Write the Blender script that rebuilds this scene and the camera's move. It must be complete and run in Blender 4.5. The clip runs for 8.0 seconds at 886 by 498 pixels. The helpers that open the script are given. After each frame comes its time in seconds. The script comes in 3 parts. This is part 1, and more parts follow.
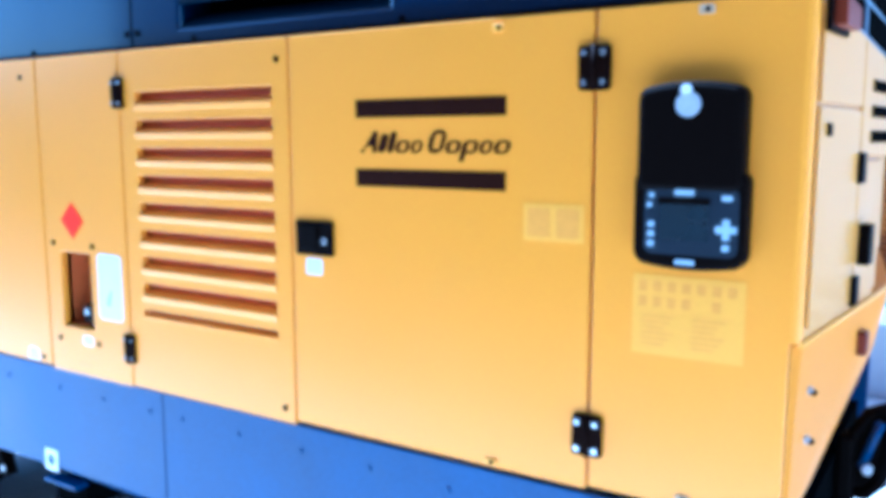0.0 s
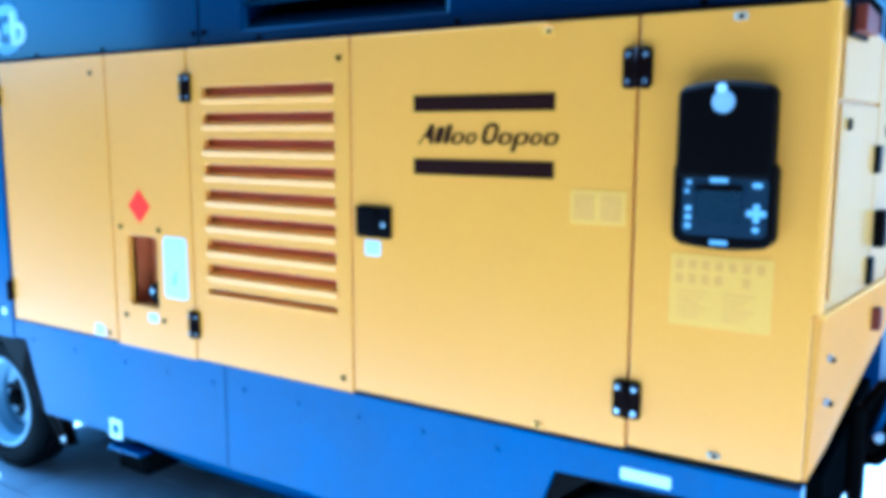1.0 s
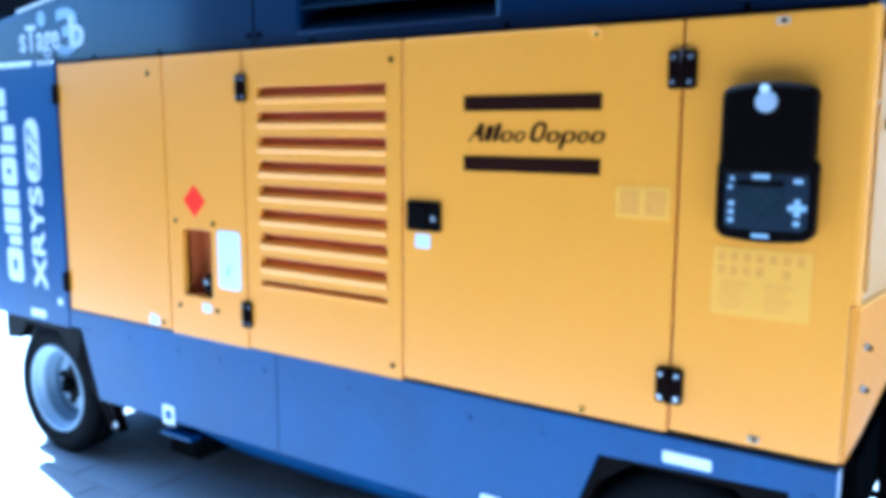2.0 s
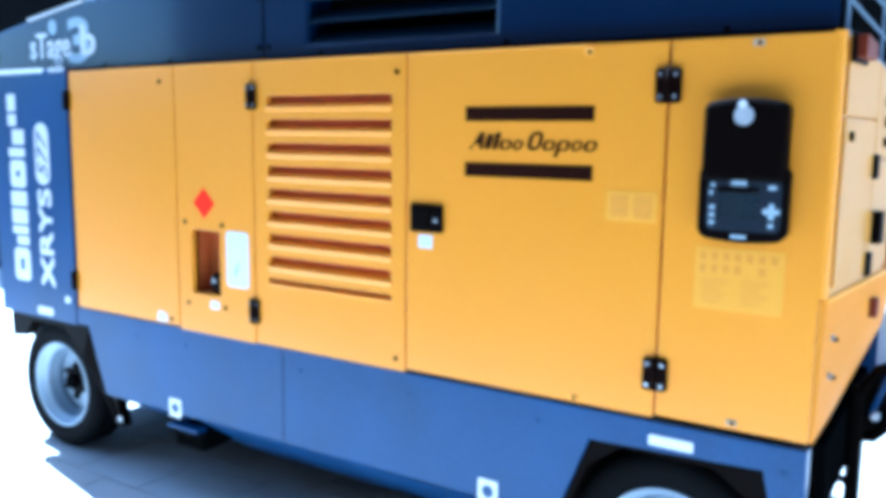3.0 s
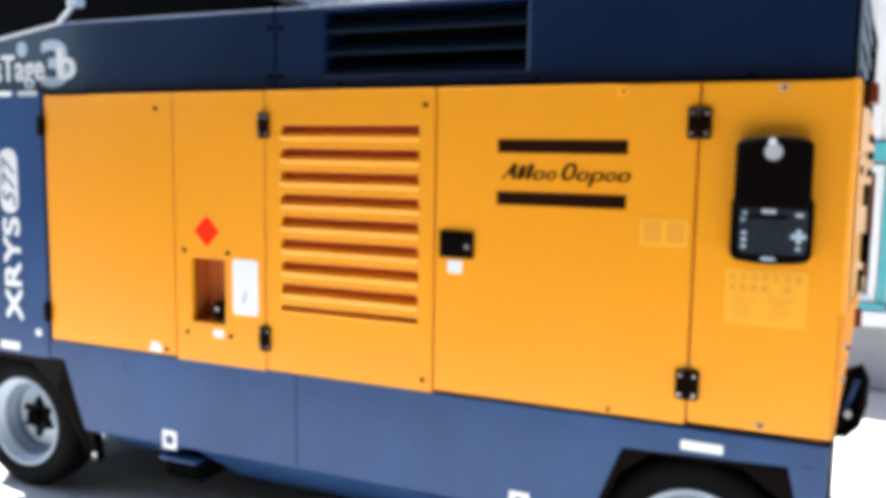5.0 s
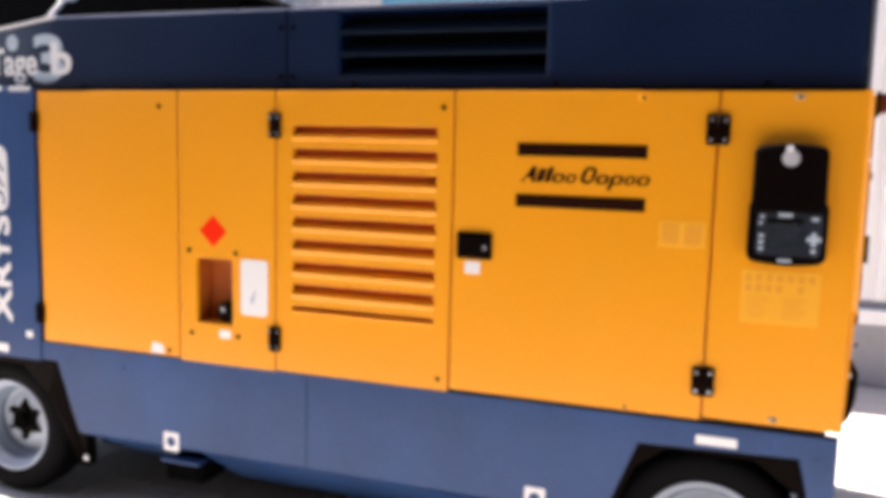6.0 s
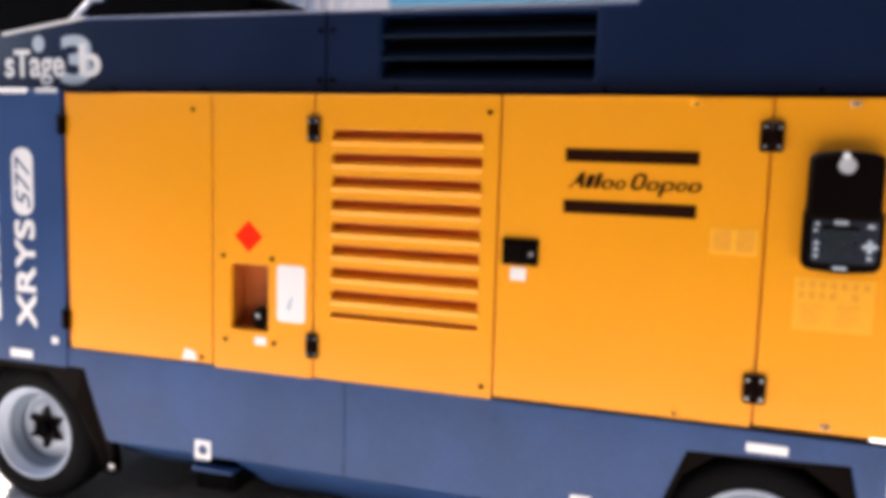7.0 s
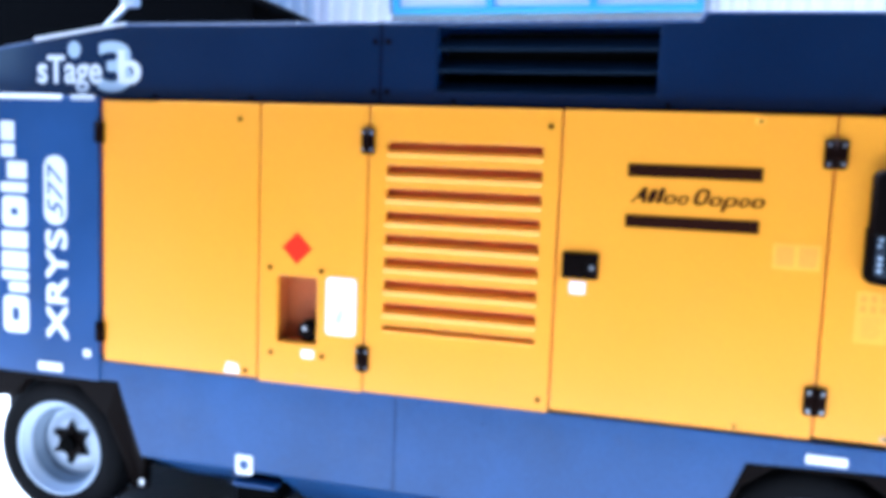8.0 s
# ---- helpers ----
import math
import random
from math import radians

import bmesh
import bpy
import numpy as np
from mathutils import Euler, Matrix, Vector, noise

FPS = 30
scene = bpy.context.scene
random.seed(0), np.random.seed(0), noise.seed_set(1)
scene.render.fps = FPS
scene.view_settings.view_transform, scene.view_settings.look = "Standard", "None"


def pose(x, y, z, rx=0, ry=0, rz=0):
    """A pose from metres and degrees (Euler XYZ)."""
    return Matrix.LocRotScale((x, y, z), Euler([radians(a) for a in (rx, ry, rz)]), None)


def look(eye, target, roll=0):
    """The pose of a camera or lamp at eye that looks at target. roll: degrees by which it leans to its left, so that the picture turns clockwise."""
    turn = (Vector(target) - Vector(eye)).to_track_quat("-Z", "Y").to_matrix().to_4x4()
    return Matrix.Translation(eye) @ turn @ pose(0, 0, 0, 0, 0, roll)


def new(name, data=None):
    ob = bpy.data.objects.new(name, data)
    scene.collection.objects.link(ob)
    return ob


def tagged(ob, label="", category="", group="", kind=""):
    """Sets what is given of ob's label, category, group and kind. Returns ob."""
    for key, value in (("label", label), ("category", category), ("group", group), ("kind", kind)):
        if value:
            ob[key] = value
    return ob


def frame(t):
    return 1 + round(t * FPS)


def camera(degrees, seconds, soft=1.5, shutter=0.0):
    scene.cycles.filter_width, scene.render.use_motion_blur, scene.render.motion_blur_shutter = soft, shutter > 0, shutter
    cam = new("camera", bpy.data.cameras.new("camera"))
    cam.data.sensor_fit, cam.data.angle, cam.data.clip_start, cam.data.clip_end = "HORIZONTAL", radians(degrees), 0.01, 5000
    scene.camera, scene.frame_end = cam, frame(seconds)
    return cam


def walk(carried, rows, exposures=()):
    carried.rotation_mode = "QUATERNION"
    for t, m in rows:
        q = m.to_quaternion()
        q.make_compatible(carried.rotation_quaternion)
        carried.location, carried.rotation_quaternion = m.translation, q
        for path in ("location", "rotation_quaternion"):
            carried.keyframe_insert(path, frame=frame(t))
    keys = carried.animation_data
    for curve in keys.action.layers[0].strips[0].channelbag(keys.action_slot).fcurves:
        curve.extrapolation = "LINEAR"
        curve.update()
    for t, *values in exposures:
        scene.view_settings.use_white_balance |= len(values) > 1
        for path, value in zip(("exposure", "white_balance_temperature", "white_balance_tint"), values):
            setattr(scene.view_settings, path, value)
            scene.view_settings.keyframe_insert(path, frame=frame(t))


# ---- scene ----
cam = camera(55.9, 8.0, soft=5.5)
PATH = [
    (0, (0.812, -1.993, 1.78), (-0.249, -0.318, 1.516), -0.1),
    (0.5, (0.792, -2.172, 1.775), (-0.256, -0.49, 1.508), 0.0),
    (1, (0.83, -2.272, 1.781), (-0.247, -0.611, 1.499), 0.1),
    (1.5, (0.848, -2.365, 1.775), (-0.253, -0.72, 1.491), 0.1),
    (2, (0.822, -2.438, 1.778), (-0.295, -0.803, 1.494), 0.2),
    (2.2, (0.805, -2.475, 1.778), (-0.311, -0.84, 1.497), 0.3),
    (3.3, (0.884, -2.762, 1.79), (-0.159, -1.076, 1.529), 0.7),
    (3.5, (0.868, -2.828, 1.804), (-0.15, -1.126, 1.547), 0.6),
    (4, (0.729, -2.933, 1.817), (-0.224, -1.191, 1.579), 0.6),
    (4.5, (0.535, -3.027, 1.831), (-0.335, -1.242, 1.596), 0.6),
    (4.7, (0.459, -3.062, 1.827), (-0.378, -1.26, 1.596), 0.7),
    (5.8, (0.148, -3.222, 1.833), (-0.538, -1.357, 1.608), 1.3),
    (6, (0.081, -3.261, 1.852), (-0.576, -1.387, 1.618), 1.4),
    (6.5, (-0.032, -3.295, 1.849), (-0.668, -1.413, 1.619), 1.6),
    (7, (-0.178, -3.309, 1.865), (-0.794, -1.42, 1.633), 1.6),
    (7.5, (-0.339, -3.343, 1.872), (-0.931, -1.446, 1.648), 1.8),
    (8, (-0.582, -3.42, 1.876), (-1.102, -1.501, 1.664), 2.2),
]
EXPOSURES = [(0, 2.87, 3666, 2), (0.2, 2.9, 3330, -7), (0.5, 2.92, 3200, -8), (1, 2.83, 3230, -8), (1.5, 2.77, 3431, -2), (2, 2.63, 3780, 1), (3.5, 2.67, 4418, -2), (4, 2.48, 4935, 5), (4.5, 2.57, 5405, 3), (6, 2.26, 6768, 20), (6.5, 2.32, 6862, 21), (7, 2.41, 6650, 19), (7.5, 2.57, 5850, 19), (8, 3.03, 4620, 10)]
walk(cam, [(t, look(eye, target, roll)) for t, eye, target, roll in PATH], EXPOSURES)

# ---- light: a clear day, the sun beyond the machine's front end, its long side in the shade ----
SUN_EL, SUN_AZ = radians(57.5), math.atan2(-0.975, 0.215)
world = bpy.data.worlds.new("sky")
scene.world = world
world.use_nodes = True
sky = world.node_tree.nodes.new("ShaderNodeTexSky")
sky.sky_type, sky.sun_disc = "NISHITA", False
sky.sun_elevation, sky.sun_rotation = SUN_EL, SUN_AZ % (2 * math.pi)
backing = world.node_tree.nodes["Background"]
backing.inputs["Strength"].default_value = 0.07
world.node_tree.links.new(sky.outputs[0], backing.inputs["Color"])
sun = new("sun", bpy.data.lights.new("sun", "SUN"))
sun.data.energy, sun.data.angle, sun.data.color = 5.0, radians(0.5), (1.0, 0.96, 0.9)
sun_way = Vector((math.sin(SUN_AZ) * math.cos(SUN_EL), math.cos(SUN_AZ) * math.cos(SUN_EL), math.sin(SUN_EL)))
sun.matrix_world = look(sun_way * 30, (0, 0, 0))


# ---- materials ----
def surface(name, colour, rough=0.5, metal=0.0, fine=40.0, broad=1.2, vary=0.12, bump=0.0, coat=0.0, dirt=0.0, dirt_colour=(0.2, 0.17, 0.13), each=0.0, spec=0.5, coat_rough=0.12):
    """A painted or raw surface with variation at two scales, fine relief and patches of dirt."""
    mat = bpy.data.materials.new(name)
    mat.use_nodes = True
    nodes, links = mat.node_tree.nodes, mat.node_tree.links
    bsdf = nodes["Principled BSDF"]
    bsdf.inputs["Metallic"].default_value = metal
    bsdf.inputs["Coat Weight"].default_value = coat
    bsdf.inputs["Coat Roughness"].default_value = coat_rough
    bsdf.inputs["Specular IOR Level"].default_value = spec
    place = nodes.new("ShaderNodeTexCoord")
    small = nodes.new("ShaderNodeTexNoise")
    small.inputs["Scale"].default_value, small.inputs["Detail"].default_value = fine, 4
    large = nodes.new("ShaderNodeTexNoise")
    large.inputs["Scale"].default_value, large.inputs["Detail"].default_value = broad, 5
    for n in (small, large):
        links.new(place.outputs["Object"], n.inputs["Vector"])
    both = nodes.new("ShaderNodeMath")
    both.operation = "ADD"
    links.new(small.outputs["Fac"], both.inputs[0])
    links.new(large.outputs["Fac"], both.inputs[1])
    last = both.outputs[0]
    if each:
        info = nodes.new("ShaderNodeObjectInfo")
        own = nodes.new("ShaderNodeMath")
        own.operation = "MULTIPLY_ADD"
        own.inputs[1].default_value = each
        links.new(info.outputs["Random"], own.inputs[0])
        links.new(last, own.inputs[2])
        last = own.outputs[0]
    value = nodes.new("ShaderNodeMapRange")
    value.inputs["From Min"].default_value, value.inputs["From Max"].default_value = 0.6, 1.4 + each
    value.inputs["To Min"].default_value, value.inputs["To Max"].default_value = 1 - vary, 1 + vary
    links.new(last, value.inputs["Value"])
    shade = nodes.new("ShaderNodeMix")
    shade.data_type, shade.blend_type = "RGBA", "MULTIPLY"
    shade.inputs["Factor"].default_value = 1.0
    shade.inputs["A"].default_value = (*colour, 1)
    links.new(value.outputs["Result"], shade.inputs["B"])
    out = shade.outputs["Result"]
    if dirt:
        spots = nodes.new("ShaderNodeTexNoise")
        spots.inputs["Scale"].default_value, spots.inputs["Detail"].default_value, spots.inputs["Roughness"].default_value = 3.1, 8, 0.7
        links.new(place.outputs["Object"], spots.inputs["Vector"])
        cut = nodes.new("ShaderNodeMapRange")
        cut.inputs["From Min"].default_value, cut.inputs["From Max"].default_value = 0.5, 0.75
        cut.inputs["To Max"].default_value = dirt
        links.new(spots.outputs["Fac"], cut.inputs["Value"])
        soil = nodes.new("ShaderNodeMix")
        soil.data_type = "RGBA"
        soil.inputs["B"].default_value = (*dirt_colour, 1)
        links.new(cut.outputs["Result"], soil.inputs["Factor"])
        links.new(out, soil.inputs["A"])
        out = soil.outputs["Result"]
    links.new(out, bsdf.inputs["Base Color"])
    gloss = nodes.new("ShaderNodeMapRange")
    gloss.inputs["From Min"].default_value, gloss.inputs["From Max"].default_value = 0.3, 0.7
    gloss.inputs["To Min"].default_value, gloss.inputs["To Max"].default_value = max(0.02, rough - 0.07), min(1, rough + 0.07)
    links.new(large.outputs["Fac"], gloss.inputs["Value"])
    links.new(gloss.outputs["Result"], bsdf.inputs["Roughness"])
    if bump:
        relief = nodes.new("ShaderNodeBump")
        relief.inputs["Strength"].default_value, relief.inputs["Distance"].default_value = bump, 0.004
        links.new(small.outputs["Fac"], relief.inputs["Height"])
        links.new(relief.outputs["Normal"], bsdf.inputs["Normal"])
    return mat


YELLOW = surface("yellow_paint", (0.83, 0.325, 0.0065), 0.36, fine=180, broad=0.9, vary=0.06, bump=0.02, coat=0.22, coat_rough=0.2, spec=0.3, dirt=0.05, dirt_colour=(0.5, 0.36, 0.14))
# Redder copy of the yellow; shade in gaps and slots is painted in.
YELLOW_SHADE = surface("yellow_paint_gap_shade", (0.74, 0.11, 0.005), 0.5, fine=90, vary=0.1, dirt=0.25, dirt_colour=(0.18, 0.07, 0.03))
# Darker than the panel paint: shade inside the filler recess is in the colour.
RECESS = surface("orange_brown_recess_shade", (0.46, 0.12, 0.018), 0.55, fine=70, vary=0.15, dirt=0.35, dirt_colour=(0.12, 0.04, 0.015))
# End-side copy of the yellow; its lower light is put into the base.
GLOSS = surface("glossy_yellow_darkened", (0.60, 0.28, 0.035), 0.4, fine=180, broad=0.9, vary=0.08, coat=0.2, coat_rough=0.12, spec=0.15)
# Darker base than the panels' yellow: the nose's shade is put into it.
MATTE_SHADED = surface("matte_yellow_shaded", (0.66, 0.24, 0.006), 0.65, fine=120, broad=1.5, vary=0.1, bump=0.03, spec=0.12, dirt=0.12, dirt_colour=(0.4, 0.25, 0.08))
GREY = surface("blue_grey_paint", (0.021, 0.058, 0.165), 0.42, fine=150, broad=2.2, vary=0.34, bump=0.03, coat=0.2, coat_rough=0.2, spec=0.15, dirt=0.16, dirt_colour=(0.05, 0.065, 0.09))
# Darker roof copy of the blue-grey; its shade is put into the base.
GREY_SHADED = surface("blue_grey_shaded_roof", (0.0010, 0.0105, 0.042), 0.4, fine=150, broad=1.8, vary=0.25, bump=0.03, coat=0.55, coat_rough=0.12, spec=0.15)
# Dull copy of the roof colour; the slats' shade is put into it.
SLAT = surface("dull_slat_shade", (0.004, 0.011, 0.024), 0.65, fine=90, vary=0.2, spec=0.08)
BLACK = surface("black_plastic", (0.0030, 0.0017, 0.0013), 0.5, fine=120, vary=0.2, bump=0.05, spec=0.03)
HINGE = surface("brown_black_iron", (0.006, 0.0022, 0.0013), 0.6, fine=90, vary=0.2, spec=0.02)
# Near-black that puts shade into openings and the inside of the machine.
DARK = surface("near_black_fill", (0.003, 0.003, 0.003), 0.8, fine=30, vary=0.3, spec=0.0)
RUBBER = surface("tyre_rubber", (0.005, 0.005, 0.0055), 0.75, fine=70, vary=0.25, bump=0.15, dirt=0.25, dirt_colour=(0.012, 0.011, 0.011), spec=0.03)
SILVER = surface("silver_rim_paint", (0.38, 0.44, 0.53), 0.4, metal=0.1, fine=60, vary=0.07, dirt=0.2, dirt_colour=(0.3, 0.28, 0.26))
STEEL = surface("bright_steel", (0.72, 0.72, 0.72), 0.25, metal=1.0, fine=90, vary=0.1)
DULL = surface("dull_brushed_steel", (0.42, 0.43, 0.46), 0.4, fine=90, vary=0.2)
WHITE = surface("white_vinyl", (0.78, 0.78, 0.78), 0.4, fine=60, vary=0.04)
PALE = surface("pale_yellow_label", (0.86, 0.395, 0.014), 0.45, fine=60, vary=0.05)
PALE_INK = surface("faint_print", (0.76, 0.32, 0.012), 0.5, fine=60, vary=0.1)
PRINT = surface("black_print", (0.017, 0.0045, 0.002), 0.4, fine=60, vary=0.15, spec=0.05)
RED = surface("red_warning_vinyl", (0.90, 0.022, 0.001), 0.6, fine=60, vary=0.05, spec=0.08)
SCREEN = surface("display_glass", (0.014, 0.021, 0.028), 0.15, fine=10, vary=0.2, coat=0.5)
BLADE = surface("grey_blade_and_rim_shade", (0.13, 0.17, 0.23), 0.45, fine=60, vary=0.1)
KEYPAD = surface("keypad_film", (0.005, 0.010, 0.020), 0.4, fine=60, vary=0.12)
LEGEND = surface("grey_legend", (0.42, 0.50, 0.58), 0.4, fine=60, vary=0.05)
AMBER = surface("amber_lens", (0.14, 0.022, 0.005), 0.4, fine=60, vary=0.1, spec=0.2)
LUG = surface("dull_yellow_lug", (0.50, 0.34, 0.18), 0.5, fine=60, vary=0.1)
CONCRETE = surface("sunlit_concrete", (0.56, 0.54, 0.50), 0.85, fine=55, broad=0.5, vary=0.10, bump=0.25, dirt=0.3, dirt_colour=(0.38, 0.36, 0.33))
BOUNCE_CUT = surface("dark_bounce_cut", (0.045, 0.045, 0.047), 0.9, fine=90, broad=0.6, vary=0.2, bump=0.3, spec=0.2)
PAVER = surface("grey_paver", (0.50, 0.48, 0.45), 0.85, fine=60, broad=1.5, vary=0.10, bump=0.25, dirt=0.25, dirt_colour=(0.34, 0.32, 0.30), each=0.5)
CLADDING = surface("white_cladding", (0.78, 0.79, 0.80), 0.45, fine=20, broad=0.5, vary=0.05, dirt=0.12, dirt_colour=(0.5, 0.5, 0.48))
PLASTER = surface("grey_plaster", (0.36, 0.38, 0.42), 0.85, fine=35, broad=0.8, vary=0.08, bump=0.2, dirt=0.2, dirt_colour=(0.25, 0.25, 0.25))
FRAME_WHITE = surface("white_window_frame", (0.80, 0.82, 0.84), 0.35, fine=40, vary=0.04)
FRAME_TEAL = surface("teal_metal", (0.10, 0.42, 0.48), 0.4, fine=40, vary=0.08)
FRAME_BLUE = surface("blue_window_frame", (0.12, 0.42, 0.66), 0.4, fine=40, vary=0.06)
BLIND = surface("orange_brown_blind", (0.45, 0.12, 0.02), 0.6, fine=30, vary=0.15)
BLOCKER = surface("dark_blocker", (0.035, 0.03, 0.028), 0.85, fine=18, broad=0.6, vary=0.2)
BLACKWALL = surface("black_shade_sheet", (0.0012, 0.0012, 0.0014), 0.8, fine=15, broad=0.4, vary=0.25, spec=0.02)
GLASS = bpy.data.materials.new("window_glass")
GLASS.use_nodes = True
GLASS.node_tree.nodes["Principled BSDF"].inputs["Transmission Weight"].default_value = 1.0
GLASS.node_tree.nodes["Principled BSDF"].inputs["Roughness"].default_value = 0.02
GLASS.node_tree.nodes["Principled BSDF"].inputs["IOR"].default_value = 1.45
GLASS.node_tree.nodes["Principled BSDF"].inputs["Base Color"].default_value = (0.9, 0.95, 0.96, 1)


# ---- building blocks ----
def part(name, bm, material, parent=None, label=""):
    mesh = bpy.data.meshes.new(name)
    bm.normal_update()
    bm.to_mesh(mesh)
    bm.free()
    mesh.materials.append(material)
    ob = new(name, mesh)
    ob.parent = parent
    return tagged(ob, label)


def thing(name, label, category, at=(0, 0, 0), group="", kind=""):
    ob = new(name)
    ob.empty_display_size = 0.2
    ob.matrix_world = Matrix.Translation(at)
    return tagged(ob, label, category, group, kind)


def box(x0, x1, y0, y1, z0, z1, bevel=0.0, segments=2, bm=None):
    """An upright block, its edges rounded by bevel; added to bm where one is given."""
    own = bmesh.new()
    bmesh.ops.create_cube(own, size=1)
    for v in own.verts:
        v.co = Vector(((x0 + x1) / 2 + v.co.x * (x1 - x0), (y0 + y1) / 2 + v.co.y * (y1 - y0), (z0 + z1) / 2 + v.co.z * (z1 - z0)))
    if bevel:
        bmesh.ops.bevel(own, geom=own.edges[:], offset=bevel, segments=segments, profile=0.5, affect="EDGES")
    return join(bm, own)


def join(bm, own):
    if bm is None:
        return own
    mesh = bpy.data.meshes.new("piece")
    own.to_mesh(mesh)
    own.free()
    bm.from_mesh(mesh)
    bpy.data.meshes.remove(mesh)
    return bm


def slab(outline, y0, y1, bevel=0.0, holes=(), bm=None):
    """A sheet with the outline [(x, z), ...], from y0 to y1, with holes cut through it."""
    own = bmesh.new()
    loops = []
    for ring in (outline, *holes):
        verts = [own.verts.new((x, y0, z)) for x, z in ring]
        loops += [own.edges.new((a, b)) for a, b in zip(verts, verts[1:] + verts[:1])]
    if holes:
        bmesh.ops.triangle_fill(own, edges=loops, use_beauty=True, normal=(0, -1, 0))
    else:
        own.faces.new(own.verts[:])
    faces = own.faces[:]
    out = bmesh.ops.extrude_face_region(own, geom=faces)
    for v in out["geom"]:
        if isinstance(v, bmesh.types.BMVert):
            v.co.y = y1
    bmesh.ops.recalc_face_normals(own, faces=own.faces[:])
    if bevel:
        rim = [e for e in own.edges if len(e.link_faces) == 2 and e.calc_face_angle(0) > 1.0 and all(abs(v.co.y - y0) < 1e-6 for v in e.verts)]
        bmesh.ops.bevel(own, geom=rim, offset=bevel, segments=2, profile=0.5, affect="EDGES")
    return join(bm, own)


def rect(x0, x1, z0, z1, r=0.0, steps=4):
    """The outline of a rectangle with corners of radius r."""
    if not r:
        return [(x0, z0), (x1, z0), (x1, z1), (x0, z1)]
    ring = []
    for cx, cz, start in ((x1 - r, z0 + r, -90), (x1 - r, z1 - r, 0), (x0 + r, z1 - r, 90), (x0 + r, z0 + r, 180)):
        for i in range(steps + 1):
            a = radians(start + 90 * i / steps)
            ring.append((cx + r * math.cos(a), cz + r * math.sin(a)))
    return ring


def arched(x0, x1, z0, z1, r, crown, belly):
    """A rounded rectangle whose top bows up by crown and whose bottom bows down by belly."""
    ring = rect(x0, x1, z0, z1, r, 5)
    ring = ring[:12] + [(x1 - r + (x0 + 2 * r - x1) * k / 7, z1) for k in range(1, 7)] + ring[12:] + [(x0 + r + (x1 - x0 - 2 * r) * k / 7, z0) for k in range(1, 7)]
    middle, half = (x0 + x1) / 2, (x1 - x0) / 2
    return [(x, z + (crown if z > (z0 + z1) / 2 else -belly) * (1 - ((x - middle) / half) ** 2)) for x, z in ring]


def disc(x, y, z, radius, depth, axis="y", bevel=0.0, sides=20, bm=None):
    """A short round bar that sits at y and comes depth towards -y (or along +x, +z)."""
    own = bmesh.new()
    bmesh.ops.create_cone(own, cap_ends=True, segments=sides, radius1=radius, radius2=radius, depth=depth)
    if bevel:
        bmesh.ops.bevel(own, geom=[e for e in own.edges if e.calc_face_angle(0) > 1.0], offset=bevel, segments=2, affect="EDGES")
    turn = {"y": pose(x, y - depth / 2, z, 90), "x": pose(x + depth / 2, y, z, 0, 90), "z": pose(x, y, z + depth / 2)}[axis]
    bmesh.ops.transform(own, matrix=turn, verts=own.verts[:])
    return join(bm, own)


def lathe(profile, x, y, z, sides=48, bm=None):
    """A body of revolution about an axis along y; profile is a closed ring of (radius, depth)."""
    own = bmesh.new()
    rings = [[own.verts.new((x + r * math.cos(2 * math.pi * i / sides), y + d, z + r * math.sin(2 * math.pi * i / sides))) for r, d in profile] for i in range(sides)]
    n = len(profile)
    for i in range(sides):
        a, b = rings[i], rings[(i + 1) % sides]
        for k in range(n):
            f = own.faces.new((a[k], a[(k + 1) % n], b[(k + 1) % n], b[k]))
            f.smooth = True
    bmesh.ops.recalc_face_normals(own, faces=own.faces[:])
    return join(bm, own)


def tube(points, radius, sides=10, bm=None):
    """A round bar along a line of points."""
    own = bmesh.new()
    pts = [Vector(p) for p in points]
    rings = []
    for i, p in enumerate(pts):
        way = (pts[min(i + 1, len(pts) - 1)] - pts[max(i - 1, 0)]).normalized()
        side = way.cross(Vector((0.31, 0.52, 0.79))).normalized()
        up = way.cross(side)
        rings.append([own.verts.new(p + radius * (math.cos(2 * math.pi * k / sides) * side + math.sin(2 * math.pi * k / sides) * up)) for k in range(sides)])
    for a, b in zip(rings, rings[1:]):
        for k in range(sides):
            own.faces.new((a[k], a[(k + 1) % sides], b[(k + 1) % sides], b[k])).smooth = True
    own.faces.new(rings[0])
    own.faces.new(rings[-1])
    bmesh.ops.recalc_face_normals(own, faces=own.faces[:])
    return join(bm, own)


